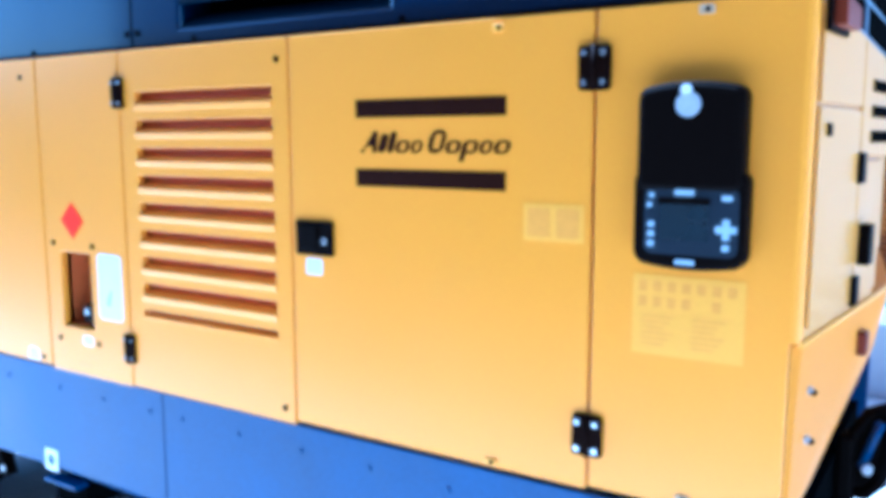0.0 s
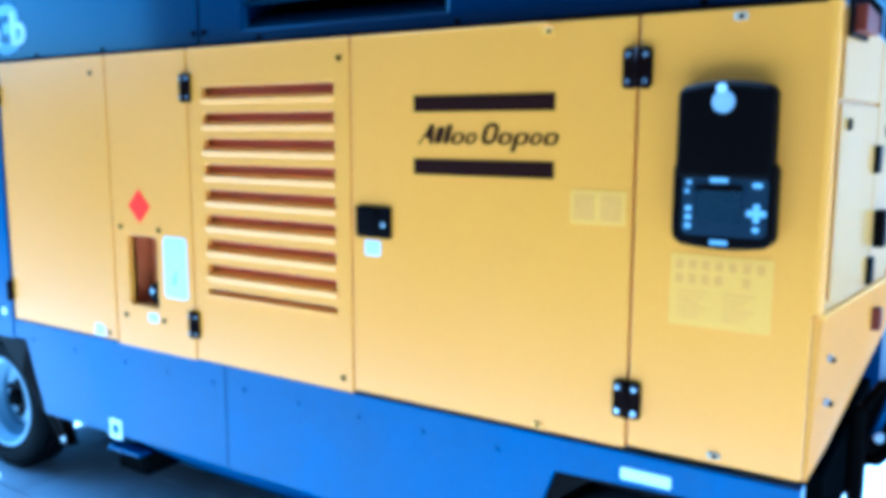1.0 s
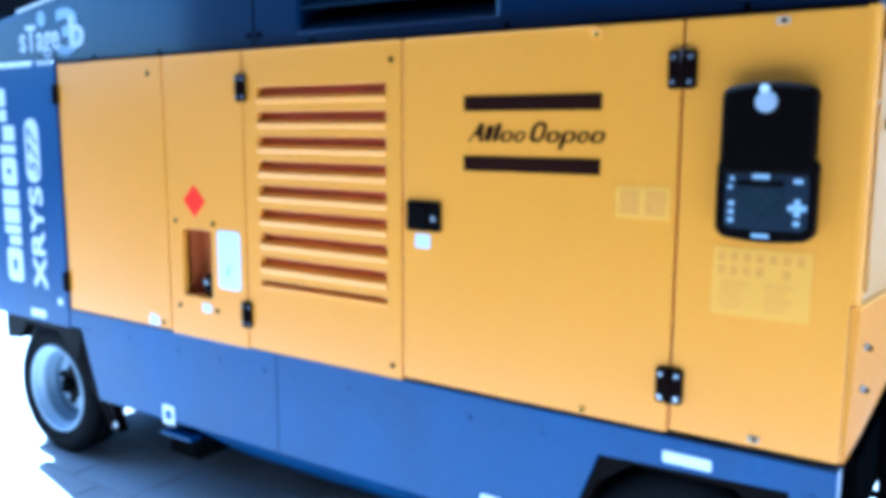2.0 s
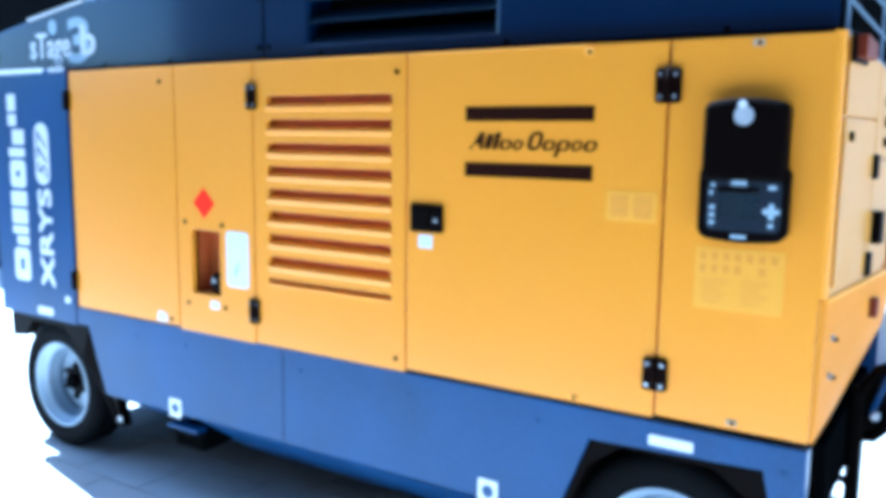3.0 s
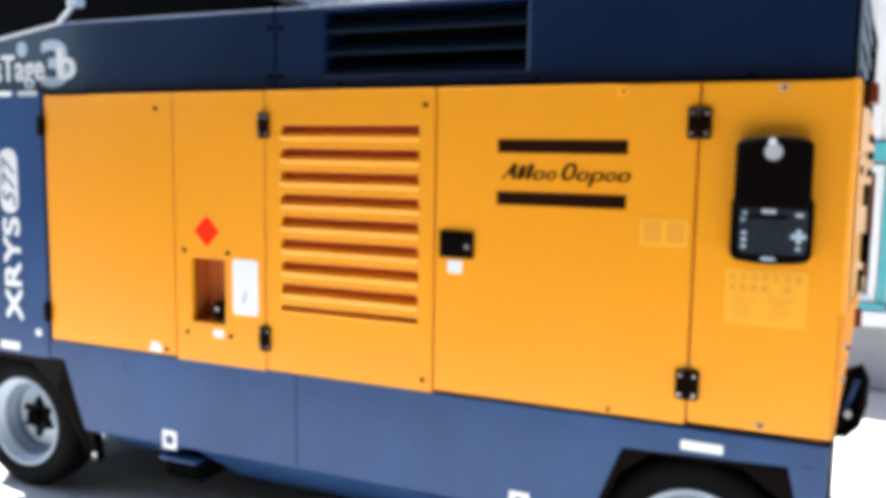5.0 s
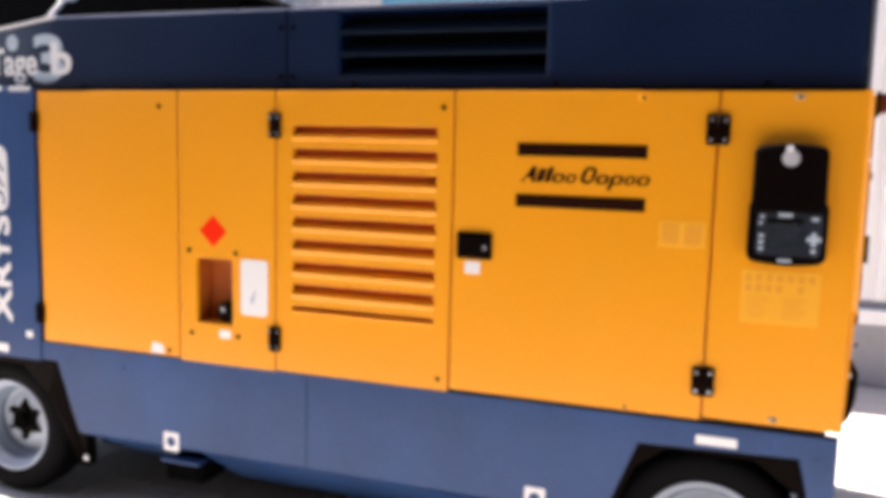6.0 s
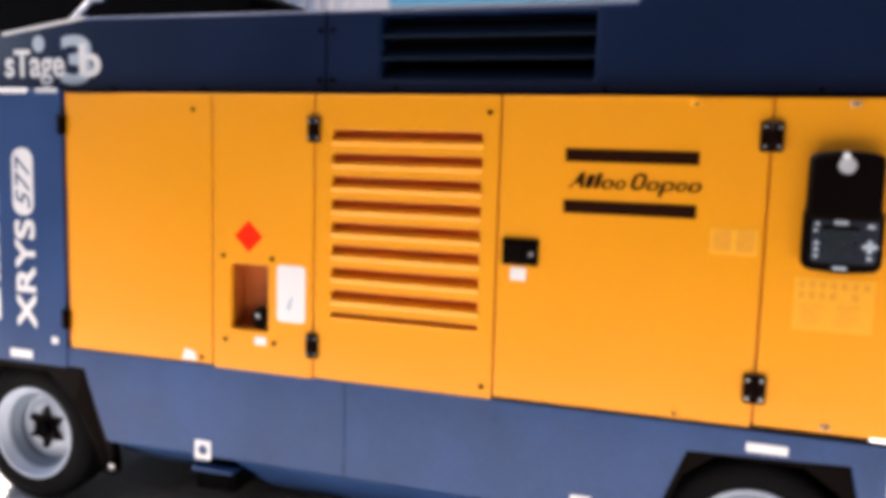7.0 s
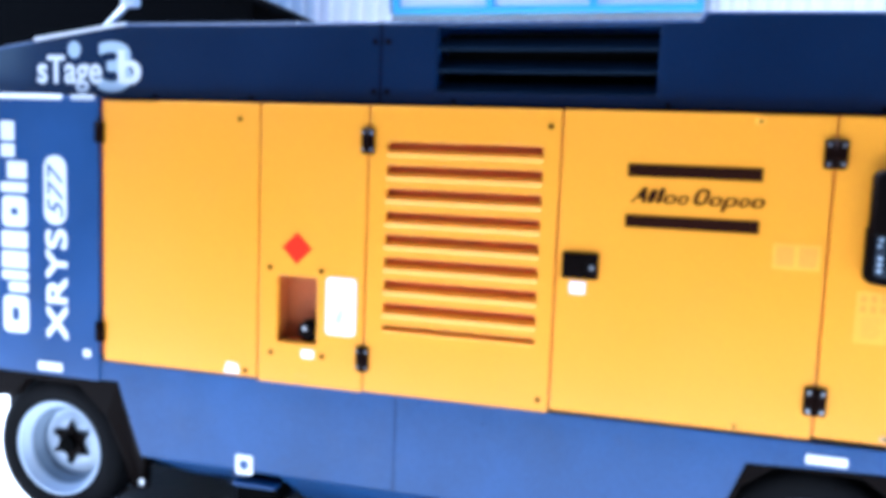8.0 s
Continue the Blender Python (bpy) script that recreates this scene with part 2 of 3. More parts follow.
def lettering(text, size, m, slant=0.0, bold=0.0, length=0.1, heavy=0.0):
    """Raised flat lettering as a bmesh, its baseline start at m, drawn out to the given length."""
    data = bpy.data.curves.new("letters", "FONT")
    data.body, data.size, data.extrude, data.offset, data.shear = text, size, 0.0008, bold, slant
    ob = bpy.data.objects.new("letters", data)
    scene.collection.objects.link(ob)
    bpy.context.view_layer.update()
    mesh = bpy.data.meshes.new_from_object(ob.evaluated_get(bpy.context.evaluated_depsgraph_get()))
    bm = bmesh.new()
    bm.from_mesh(mesh)
    bpy.data.objects.remove(ob)
    bpy.data.meshes.remove(mesh)
    bpy.data.curves.remove(data)
    least, most = min(v.co.x for v in bm.verts), max(v.co.x for v in bm.verts)
    fitted = m @ Matrix.Diagonal((length / (most - least), 1, 1, 1)) @ Matrix.Translation((-least, 0, 0))
    bmesh.ops.transform(bm, matrix=fitted, verts=bm.verts[:])
    if heavy:
        plain = bm.copy()
        for i, (dx, dy) in enumerate(((1, 0), (0, 1), (1, 1), (0.5, 0.5))):
            shifted = plain.copy()
            bmesh.ops.transform(shifted, matrix=m @ Matrix.Translation((heavy * dx, heavy * dy, 0.0003 * (i + 1))) @ m.inverted(), verts=shifted.verts[:])
            join(bm, shifted)
        plain.free()
    return bm


# ---- ground and the building behind ----
GZ = -0.05
ground = part("ground", box(-120, 120, -120, 120, GZ - 0.3, GZ - 0.012), CONCRETE)
tagged(ground, "pale sunlit concrete yard surface", "ground", kind="structure")
# Unseen dark strip, added to cut the light bounced onto the machine's top.
road = part("road", box(-60, 60, -4.15, -2.6, GZ - 0.03, GZ - 0.006), BOUNCE_CUT)
tagged(road, "unseen dark strip added to limit light bounced off the yard", "road", kind="structure")

WALL = 4.5
wall = part("wall_back", slab(rect(-12, 14, GZ, 6.5), WALL, WALL + 0.3, holes=[rect(-0.9, 0.92, 0.68, 1.80), rect(-3.3, -0.42, 3.26, 4.9)]), PLASTER)
tagged(wall, "grey plastered wall of a workshop building", "wall", kind="structure")


def cladding(x0, x1, z0, z1):
    """Trapezoid sheet cladding with upright ribs."""
    bm = bmesh.new()
    line, x = [], x0
    while x < x1:
        line += [(x, 0), (x + 0.055, 0), (x + 0.07, -0.03), (x + 0.125, -0.03), (x + 0.14, 0)]
        x += 0.155
    low = [bm.verts.new((a, WALL - 0.005 + b, z0)) for a, b in line]
    high = [bm.verts.new((a, WALL - 0.005 + b, z1)) for a, b in line]
    for i in range(len(line) - 1):
        bm.faces.new((low[i], low[i + 1], high[i + 1], high[i]))
    return bm


clad = part("wall_cladding", cladding(-12, -3.36, 2.4, 6.5), CLADDING)
for span in ((-3.36, -0.36, 2.4, 3.2), (-3.36, -0.36, 4.96, 6.5), (-0.36, 1.0, 2.0, 6.5), (1.0, 14, 0.69, 6.5)):
    bm = bmesh.new()
    bm.from_mesh(clad.data)
    join(bm, cladding(*span)).to_mesh(clad.data)
    bm.free()
tagged(clad, "white ribbed sheet cladding on the workshop wall", "cladding", kind="structure")


def window(name, x0, x1, z0, z1, bars, material, label, pane_material=None):
    win = tagged(new(name), label, "window", kind="structure")
    win.location = (x0, WALL, z0)
    w, h, f = x1 - x0, z1 - z0, 0.06
    rim = slab(rect(0, w, 0, h), -0.03, 0.07, 0.006, holes=[rect(f, w - f, f, h - f)])
    part("window_frame", rim, material, win)
    for i in range(1, bars):
        part("mullion", box(w * i / bars - 0.035, w * i / bars + 0.035, -0.025, 0.06, f, h - f, 0.005), material, win)
    for i in range(bars):
        pane = part("pane", box(w * i / bars + 0.03, w * (i + 1) / bars - 0.03, 0.02, 0.028, f - 0.01, h - f + 0.01), pane_material or GLASS, win)
        pane.visible_shadow = False
    return win


window("window_1", -0.9, 0.92, 0.68, 1.80, 2, FRAME_WHITE, "white framed workshop window with orange-brown blinds behind it")
# Turned to fit the camera's view; white panes paint the glass's sky reflection.
casement = window("window_2", -3.3, -0.42, 3.26, 4.9, 3, FRAME_BLUE, "blue framed window turned to fit the view, sky reflection painted white", FRAME_WHITE)
casement.rotation_euler = (0, 0, -0.02)
casement.location.y = WALL - 0.06
jamb = part("trim_jamb", box(0.925, 0.99, WALL - 0.05, WALL - 0.002, 0.69, 1.828, 0.006), FRAME_TEAL)
tagged(jamb, "teal metal jamb at the window's edge", "trim", kind="structure")
sill = part("window_sill", box(-12, 14, WALL - 0.14, WALL - 0.002, 0.50, 0.62, 0.01), FRAME_WHITE)
tagged(sill, "white window sill with a teal edge", "window sill", kind="structure")
edge = part("trim_sill", box(-1.0, 0.98, WALL - 0.10, WALL - 0.002, 0.622, 0.68, 0.008), FRAME_TEAL)
tagged(edge, "teal metal flashing on the window sill", "trim", kind="structure")
rail = part("trim_transom", box(-1.0, 0.98, WALL - 0.06, WALL - 0.002, 1.83, 1.98, 0.008), FRAME_TEAL)
tagged(rail, "teal metal rail between two window bands", "trim", kind="structure")

blind = thing("window_blind", "orange-brown slatted blind hanging behind a workshop window", "blind", (0.01, WALL + 0.12, 0.69))
for i in range(26):
    z = 0.02 + i * 0.043
    bm = box(-0.92, 0.92, -0.018, 0.018, -0.0015, 0.0015)
    bmesh.ops.transform(bm, matrix=pose(0, 0, z, 58), verts=bm.verts[:])
    part("slat", bm, BLIND, blind)
# The room's dimness is put into the near-black of this wall.
room = part("wall_room", box(-4.2, 4.4, WALL + 1.4, WALL + 1.5, GZ, 6.4), BLACKWALL)
tagged(room, "near-black rear wall standing in for the dim workshop room", "wall", kind="structure")
roof_far = part("ceiling_room", box(-12, 14, WALL + 0.3, WALL + 9, 6.4, 6.5), BLACKWALL)
tagged(roof_far, "dark roof of the workshop", "ceiling", kind="structure")

# Unseen dark wall, added behind the camera to block sky and darken reflections.
front = part("wall_blocker", slab([(-24, GZ), (16, GZ), (16, 11), (-7.5, 11), (-7.5, 2.6), (-24, 2.6)], -4.7, -4.15), BLOCKER)
tagged(front, "unseen dark wall added to block sky light and reflections", "wall", kind="structure")
# Shape fitted to a dark area in view, with shade put into its black.
shed = thing("dark_shape", "black shape fitted to a dark area beside the workshop", "shed", (-7.0, 3.4, GZ))
part("wall", slab([(-5, 0), (2.75, 0), (2.75, 3.238), (-1.0, 4.786), (-5, 4.786)], 0.0, 0.9), BLACKWALL, shed)
part("roof", slab([(2.95, 3.16), (2.95, 3.22), (-1.0, 4.86), (-5.1, 4.86), (-5.1, 4.79), (-1.0, 4.79)], -0.12, 1.0), BLACKWALL, shed)

# ---- the compressor ----
X0, X1, BACK = -3.95, 0.49, 2.05
ZB, ZT = 0.845, 2.098
machine = thing("air_compressor", "large yellow and blue-grey portable air compressor on wheels", "compressor", (-1.7, 1.0, GZ))


def on(ob, parent=None):
    """Hangs a part that was built in world metres under the machine or one of its parts."""
    ob.parent = parent or machine
    ob.matrix_parent_inverse = Matrix.Translation(-Vector((-1.7, 1.0, GZ)))
    if parent:
        ob.matrix_parent_inverse = Matrix()
    return ob


def mpart(name, bm, material, label=""):
    return on(part(name, bm, material, None, label))


def sub(name, bm, material, parent, label=""):
    return on(part(name, bm, material, None, label), parent)


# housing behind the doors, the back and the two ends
mpart("housing", box(X0 + 0.03, X1 - 0.04, 0.26, BACK - 0.02, 0.72, 2.09), DARK, "near-black inner block with the shade in its colour")
mpart("door_frame", slab(rect(-3.228, 0.485, 0.866, ZT), 0.03, 0.05, holes=[rect(-1.81, -1.06, 1.07, 2.0), rect(-2.285, -2.08, 1.02, 1.335)]), YELLOW_SHADE, "orange-yellow frame behind the doors")
# Pale strips stand in for sunlight caught on the panel's top edge.
for a, b, paint in ((X0, -3.43, WHITE), (-3.375, -3.245, DULL)):
    mpart("edge_highlight", box(a, b, -0.004, 0.012, 2.094, 2.116, 0.003), paint, "pale strip painting sunlight on the panel's top edge")
mpart("rear_side", box(X0 + 0.01, X1 - 0.01, BACK - 0.02, BACK, ZB, ZT, 0.004), YELLOW)


def door(x0, x1, z0=ZB, z1=ZT, holes=()):
    g = 0.004
    return mpart("access_door", slab(rect(x0 + g, x1 - g, z0 + g, z1 - g, 0.006, 2), 0.0, 0.028, 0.004, holes=holes), YELLOW)


def screw(x, z, parent, y=0.0, r=0.011, material=BLACK):
    return sub("screw", disc(x, y, z, r, 0.006, bevel=0.002, sides=10), material, parent)


def hinge(x, z, parent, w=0.042, h=0.056):
    h_ob = sub("hinge", slab(rect(x - w, x + w, z - h, z + h, 0.012), -0.014, 0.0, 0.004), HINGE, parent, "black hinge")
    sub("hinge_pin", tube([(x, -0.014, z - h), (x, -0.014, z + h)], 0.007), HINGE, parent)
    return h_ob


def bolts(x, z, parent, dx=0.025, dz=0.036, material=STEEL, r=0.0085):
    for sx in (-1, 1):
        for sz in (-1, 1):
            sub("hinge_bolt", disc(x + sx * dx, -0.014, z + sz * dz, r, 0.007, bevel=0.002, sides=8), material, parent, "bolt head")


# first door: plain
d1 = door(-3.2, -2.376, 0.84)
screw(-2.475, 2.024, d1)
screw(-2.435, 0.872, d1)
sub("label", slab([(-2.545, 0.852), (-2.465, 0.852), (-2.475, 0.895), (-2.53, 0.905)], -0.002, 0.0), WHITE, d1, "white tie-down sticker")
for z in (1.944, 0.984):
    hinge(-3.215, z, d1, 0.026, 0.05)

# filler panel with the fuel recess
d2 = door(-2.376, -1.858, 0.828, holes=[rect(-2.28, -2.085, 1.025, 1.33, 0.008, 2)])
bm = slab(rect(-2.30, -2.07, 1.01, 1.345), 0.13, 0.14)
box(-2.30, -2.285, 0.03, 0.13, 1.01, 1.345, bm=bm)
box(-2.085, -2.07, 0.03, 0.13, 1.01, 1.345, bm=bm)
box(-2.285, -2.085, 0.03, 0.13, 1.01, 1.022, bm=bm)
box(-2.285, -2.085, 0.03, 0.13, 1.333, 1.345, bm=bm)
mpart("filler_recess", bm, RECESS, "recessed orange filler box")
cap = mpart("fuel_cap", disc(-2.142, 0.09, 1.078, 0.05, 0.07, bevel=0.018, sides=24), BLACK, "black fuel cap")
sub("neck", disc(-2.142, 0.13, 1.075, 0.034, 0.045, sides=18), BLACK, cap)
sub("rivet", disc(-2.15, 0.02, 1.092, 0.012, 0.004, bevel=0.001, sides=12), STEEL, cap)
for x, z in ((-2.317, 1.363), (-2.065, 1.362), (-2.307, 0.972), (-2.054, 0.974)):
    screw(x, z, d2)
sub("warning_label", slab([(-2.186, 1.385), (-2.114, 1.458), (-2.186, 1.531), (-2.258, 1.458)], -0.002, 0.0), RED, d2, "red diamond warning sticker")
sub("label", slab(rect(-2.04, -1.898, 1.08, 1.338, 0.02), -0.002, 0.0), WHITE, d2, "white instruction sticker")
sub("label_print", slab([(-1.99, 1.14), (-1.972, 1.135), (-1.965, 1.165), (-1.958, 1.20), (-1.97, 1.19), (-1.985, 1.16)], -0.003, -0.002), LEGEND, d2)
sub("label", slab(rect(-2.155, -2.095, 0.96, 0.998, 0.008), -0.002, 0.0), WHITE, d2, "small white sticker")
sub("slot", slab(rect(-2.19, -2.12, 0.872, 0.88), -0.0015, 0.0), PALE_INK, d2)

# louvred door
tops = [1.946 - 0.1 * i for i in range(9)]
# Sheet added behind the louvres to give their slots a shade tone.
mpart("louvre_back", slab(rect(-1.80, -1.07, 1.08, 1.99), 0.046, 0.05), YELLOW_SHADE, "orange-brown sheet added for the shade tone behind the louvres")
d3 = door(-1.858, -1.025, 0.834, holes=[rect(-1.772, -1.1, t - (0.05 if i < 8 else 0.026), t, 0.006, 2) for i, t in enumerate(tops)])
for i, t in enumerate(tops):
    h = 0.05 if i < 8 else 0.026
    bm = bmesh.new()
    k = h / 0.05
    ring = [(0.040, t - 0.028 * k), (0.0, t - 0.043 * k), (-0.006, t - 0.046 * k), (-0.007, t - 0.050 * k), (-0.0005, t - 0.070 * k), (0.006, t - 0.060 * k), (0.008, t - 0.052 * k), (0.043, t - 0.038 * k)]
    a = [bm.verts.new((-1.774, y, z)) for y, z in ring]
    b = [bm.verts.new((-1.098, y, z)) for y, z in ring]
    for n in range(len(ring)):
        bm.faces.new((a[n], a[(n + 1) % len(ring)], b[(n + 1) % len(ring)], b[n]))
    bm.faces.new(a)
    bm.faces.new(b)
    bmesh.ops.recalc_face_normals(bm, faces=bm.faces[:])
    sub("louvre", bm, YELLOW, d3)
screw(-1.072, 2.027, d3)
screw(-1.072, 0.888, d3)
for z in (1.944, 0.984):
    hinge(-1.86, z, d3, 0.030, 0.056)
    bolts(-1.86, z, d3, 0.02, 0.036, DULL, 0.005)

# large door with the maker's mark as plain shapes
d4 = door(-1.025, 0.0, 0.848)
for z in (1.865, 1.6625):
    sub("decal_bar", slab(rect(-0.757, -0.25, z - 0.026, z + 0.026), -0.002, 0.0), PRINT, d4)
# word mark: slanted strokes of the letters' heights
x = -0.742
for w, up, down in ((0.052, 0.062, 0), (0.026, 0.055, 0), (0.02, 0.062, 0), (0.044, 0.036, 0), (0.036, 0.036, 0), (0.05, 0.066, 0), (0.044, 0.036, 0), (0.046, 0.036, 0.022), (0.036, 0.036, 0), (0.044, 0.036, 0)):
    if abs(up - 0.066) < 1e-6:
        x += 0.012
    w *= 1.09
    base, s = 1.737, 0.3
    ring = [(x + s * (pz - base) + px, pz) for px, pz in rect(0, w, base, base + up, min(w, up) * 0.42, 3)]
    inner = [(x + s * (pz - base) + px, pz) for px, pz in rect(w * 0.30, w * 0.74, base + up * 0.18, base + up * 0.82, 0.005, 2)]
    if x < -0.74:
        ring, inner = [(x, base), (x + 0.012, base), (x + 0.05, base + up), (x + 0.066, base + up), (x + 0.06, base), (x + 0.046, base), (x + 0.045, base + up * 0.3), (x + 0.026, base + up * 0.3)], None
    sub("decal_stroke", slab(ring, -0.002, 0.0, holes=[inner] if w > 0.03 and inner else ()), PRINT, d4)
    if down:
        stem = [(x + s * (pz - base) + px, pz) for px, pz in rect(0, w * 0.3, base - down, base + 0.006)]
        sub("decal_stroke", slab(stem, -0.0022, 0.0), PRINT, d4)
    x += w + 0.006
sub("latch", slab(rect(-1.0, -0.85, 1.413, 1.522, 0.008), -0.012, 0.0, 0.004), BLACK, d4, "black paddle latch")
on(part("label", slab(rect(-0.965, -0.9, 1.35, 1.402, 0.006), -0.002, 0.0), WHITE, None, "white latch sticker"), d4)
on(part("lock", disc(-0.878, -0.012, 1.462, 0.013, 0.008, bevel=0.002, sides=14), STEEL, None, "steel lock barrel"), d4)
on(part("latch_paddle", slab(rect(-0.985, -0.905, 1.43, 1.508, 0.006), -0.02, -0.012, 0.003), BLACK, None), d4)
sub("label", slab(rect(-0.195, -0.022, 1.508, 1.608, 0.004), -0.0015, 0.0), PALE, d4, "pale yellow safety sticker")
for a in (-0.183, -0.1):
    sub("label_print", slab(rect(a, a + 0.065, 1.52, 1.596, 0.004), -0.0025, -0.0015), PALE_INK, d4)
for z in (1.952, 1.003):
    hinge(0.0, z, d4)
    bolts(0.0, z, d4)


def eye(x, z, parent, material=PALE):
    sub("lashing_eye", slab(rect(x - 0.018, x + 0.018, z - 0.010, z + 0.010, 0.005), -0.005, 0.0, 0.002), material, parent, "pale lug")
    sub("lashing_hole", disc(x + 0.003, -0.005, z, 0.007, 0.003, sides=10), BLACK, parent)


eye(-0.275, 2.068, d4)
eye(-0.29, 0.868, d4)

# control end panel
d5 = door(0.0, 0.488, 0.858)
eye(0.27, 2.072, d5, LUG)
eye(0.255, 0.885, d5, LUG)
ctl = mpart("control_box", slab(arched(0.123, 0.39, 1.482, 1.705, 0.03, 0.0, 0.014), -0.05, 0.0, 0.012), BLACK, "black control box")
sub("cover", slab(arched(0.13, 0.378, 1.655, 1.892, 0.022, 0.017, 0.0), -0.058, 0.0, 0.014), BLACK, ctl, "black hinged cover")
sub("lock_disc", disc(0.252, -0.058, 1.855, 0.029, 0.008, bevel=0.003, sides=28), DULL, ctl, "round steel lock disc")
sub("lock_tab", disc(0.247, -0.06, 1.888, 0.013, 0.008, bevel=0.002, sides=14), WHITE, ctl)
sub("keypad", slab(rect(0.152, 0.372, 1.505, 1.665, 0.02), -0.0515, -0.05), KEYPAD, ctl, "dark blue keypad film")
sub("display", slab(rect(0.19, 0.305, 1.54, 1.635, 0.004), -0.053, -0.0515), SCREEN, ctl, "dark display")
# Black bar drawn for the dark slot above the display.
sub("display_slot", slab(rect(0.186, 0.308, 1.626, 1.640, 0.004), -0.056, -0.0515), BLACK, ctl)
for z in (1.53, 1.553, 1.576):
    sub("button", slab(rect(0.162, 0.178, z - 0.007, z + 0.007, 0.003), -0.053, -0.0515), LEGEND, ctl)
for x, z, w, h in ((0.345, 1.57, 0.024, 0.008), (0.345, 1.57, 0.008, 0.024), (0.345, 1.528, 0.008, 0.007), (0.345, 1.642, 0.012, 0.006), (0.17, 1.645, 0.006, 0.006), (0.165, 1.622, 0.006, 0.006)):
    sub("button", slab(rect(x - w, x + w, z - h, z + h, 0.003), -0.054 if w > h else -0.053, -0.0515), LEGEND, ctl)
sub("nameplate", slab(rect(0.225, 0.27, 1.646, 1.662), -0.053, -0.0515), LEGEND, ctl)
sub("nameplate", slab(rect(0.23, 0.275, 1.483, 1.494), -0.052, -0.05), LEGEND, ctl)

# pale sticker with two rows of small pictograms and two text blocks
sub("label", slab(rect(0.113, 0.385, 1.245, 1.445, 0.004), -0.0015, 0.0), PALE, d5, "pale yellow pictogram sticker")
for row, n in ((1.417, 7), (1.378, 6)):
    for i in range(n):
        if (n, i) == (6, 4):
            continue
        a = 0.128 + i * 0.036
        sub("pictogram", slab(rect(a, a + 0.021, row - 0.013, row + 0.013, 0.003), -0.0025, -0.0015), PALE_INK, d5)
for a in (0.128, 0.25):
    sub("label_print", slab(rect(a, a + 0.108, 1.257, 1.352, 0.003), -0.0022, -0.0015), PALE, d5)
    for k in range(6):
        sub("text_line", slab(rect(a + 0.01, a + 0.09 - 0.012 * (k % 3), 1.34 - k * 0.014, 1.344 - k * 0.014), -0.003, -0.0022), PALE_INK, d5)

# front post with vertical lettering
post = mpart("front_panel", slab(rect(X0, -3.226, 0.735, ZT + 0.012, 0.012, 2), 0.0, 0.05, 0.005), GREY, "blue-grey front panel")
up = Matrix(((0, -1, 0, 0), (0, 0, -1, 0), (1, 0, 0, 0), (0, 0, 0, 1)))


def upward(x, z):
    return Matrix.Translation((x, -0.001, z)) @ up


for z, top, h in ((0.935, 1.122, 0.15), (1.14, 1.19, 0.115), (1.202, 1.247, 0.155), (1.26, 1.345, 0.155), (1.36, 1.445, 0.155), (1.465, 1.62, 0.15), (1.637, 1.687, 0.155), (1.705, 1.79, 0.115)):
    tall = top - z > 0.14
    ring = rect(-3.635 - h, -3.635, z, top, 0.03 if tall else 0.008, 3)
    sub("decal_stroke", slab(ring, -0.002, 0.0, holes=[rect(-3.635 - h * 0.66, -3.635 - h * 0.36, z + 0.06, top - 0.06, 0.01, 2)] if tall else ()), WHITE, post)
for z, top in ((1.81, 1.875), (1.89, 1.985)):
    sub("decal_stroke", slab(rect(-3.785, -3.705, z, top, 0.006, 2), -0.002, 0.0), WHITE, post)
sub("lettering", lettering("XRYS", 0.165, upward(-3.405, 0.92), bold=0.0, length=0.54, heavy=0.009), WHITE, post, "white model lettering")
sub("plate", slab(rect(-3.535, -3.405, 1.49, 1.826, 0.06, 6), -0.002, 0.0), WHITE, post, "white rounded number field")
sub("lettering", lettering("577", 0.13, Matrix.Translation((0, -0.002, 0)) @ upward(-3.425, 1.525), slant=0.35, length=0.265), GREY, post, "grey digits")
sub("label", slab(rect(-3.58, -3.44, 0.758, 0.80, 0.004), -0.002, 0.0), WHITE, post, "white sticker")
sub("label", slab(rect(-3.315, -3.275, 0.85, 0.885, 0.004), -0.002, 0.0), WHITE, post, "small white sticker")
mpart("front_end", box(X0, X0 + 0.04, 0.05, BACK - 0.02, 0.735, ZT, 0.004), GREY)

# roof
ROOF = [(X0 + 0.02, 2.104), (0.482, 2.104), (0.482, 2.482), (-0.5, 2.492), (-0.52, 2.460), (-3.09, 2.458), (-3.79, 2.356), (X0 + 0.02, 2.332)]
GRILLE = rect(-1.575, -0.668, 2.165, 2.43)
roof = mpart("roof_side", slab(ROOF, 0.05, 0.09, 0.014, holes=[GRILLE]), GREY_SHADED, "blue-grey roof side with its shade put into the paint")
mpart("roof_rim", slab([(a, b - 0.008) for a, b in ROOF], 0.091, 0.22, holes=[GRILLE]), GREY_SHADED)
mpart("roof_core", slab([(a, b - 0.008) for a, b in ROOF], 0.222, BACK - 0.05), GREY_SHADED)
# Near-black sheet stands in for the shade behind the grille.
mpart("grille_shade", slab(rect(-1.60, -0.64, 2.14, 2.45), 0.20, 0.2205), DARK)
# Thin black strip paints the shadow gap below the roof.
mpart("roof_gap_shade", box(-3.2, 0.488, 0.004, 0.10, ZT + 0.001, ZT + 0.008, 0.002), BLACK)
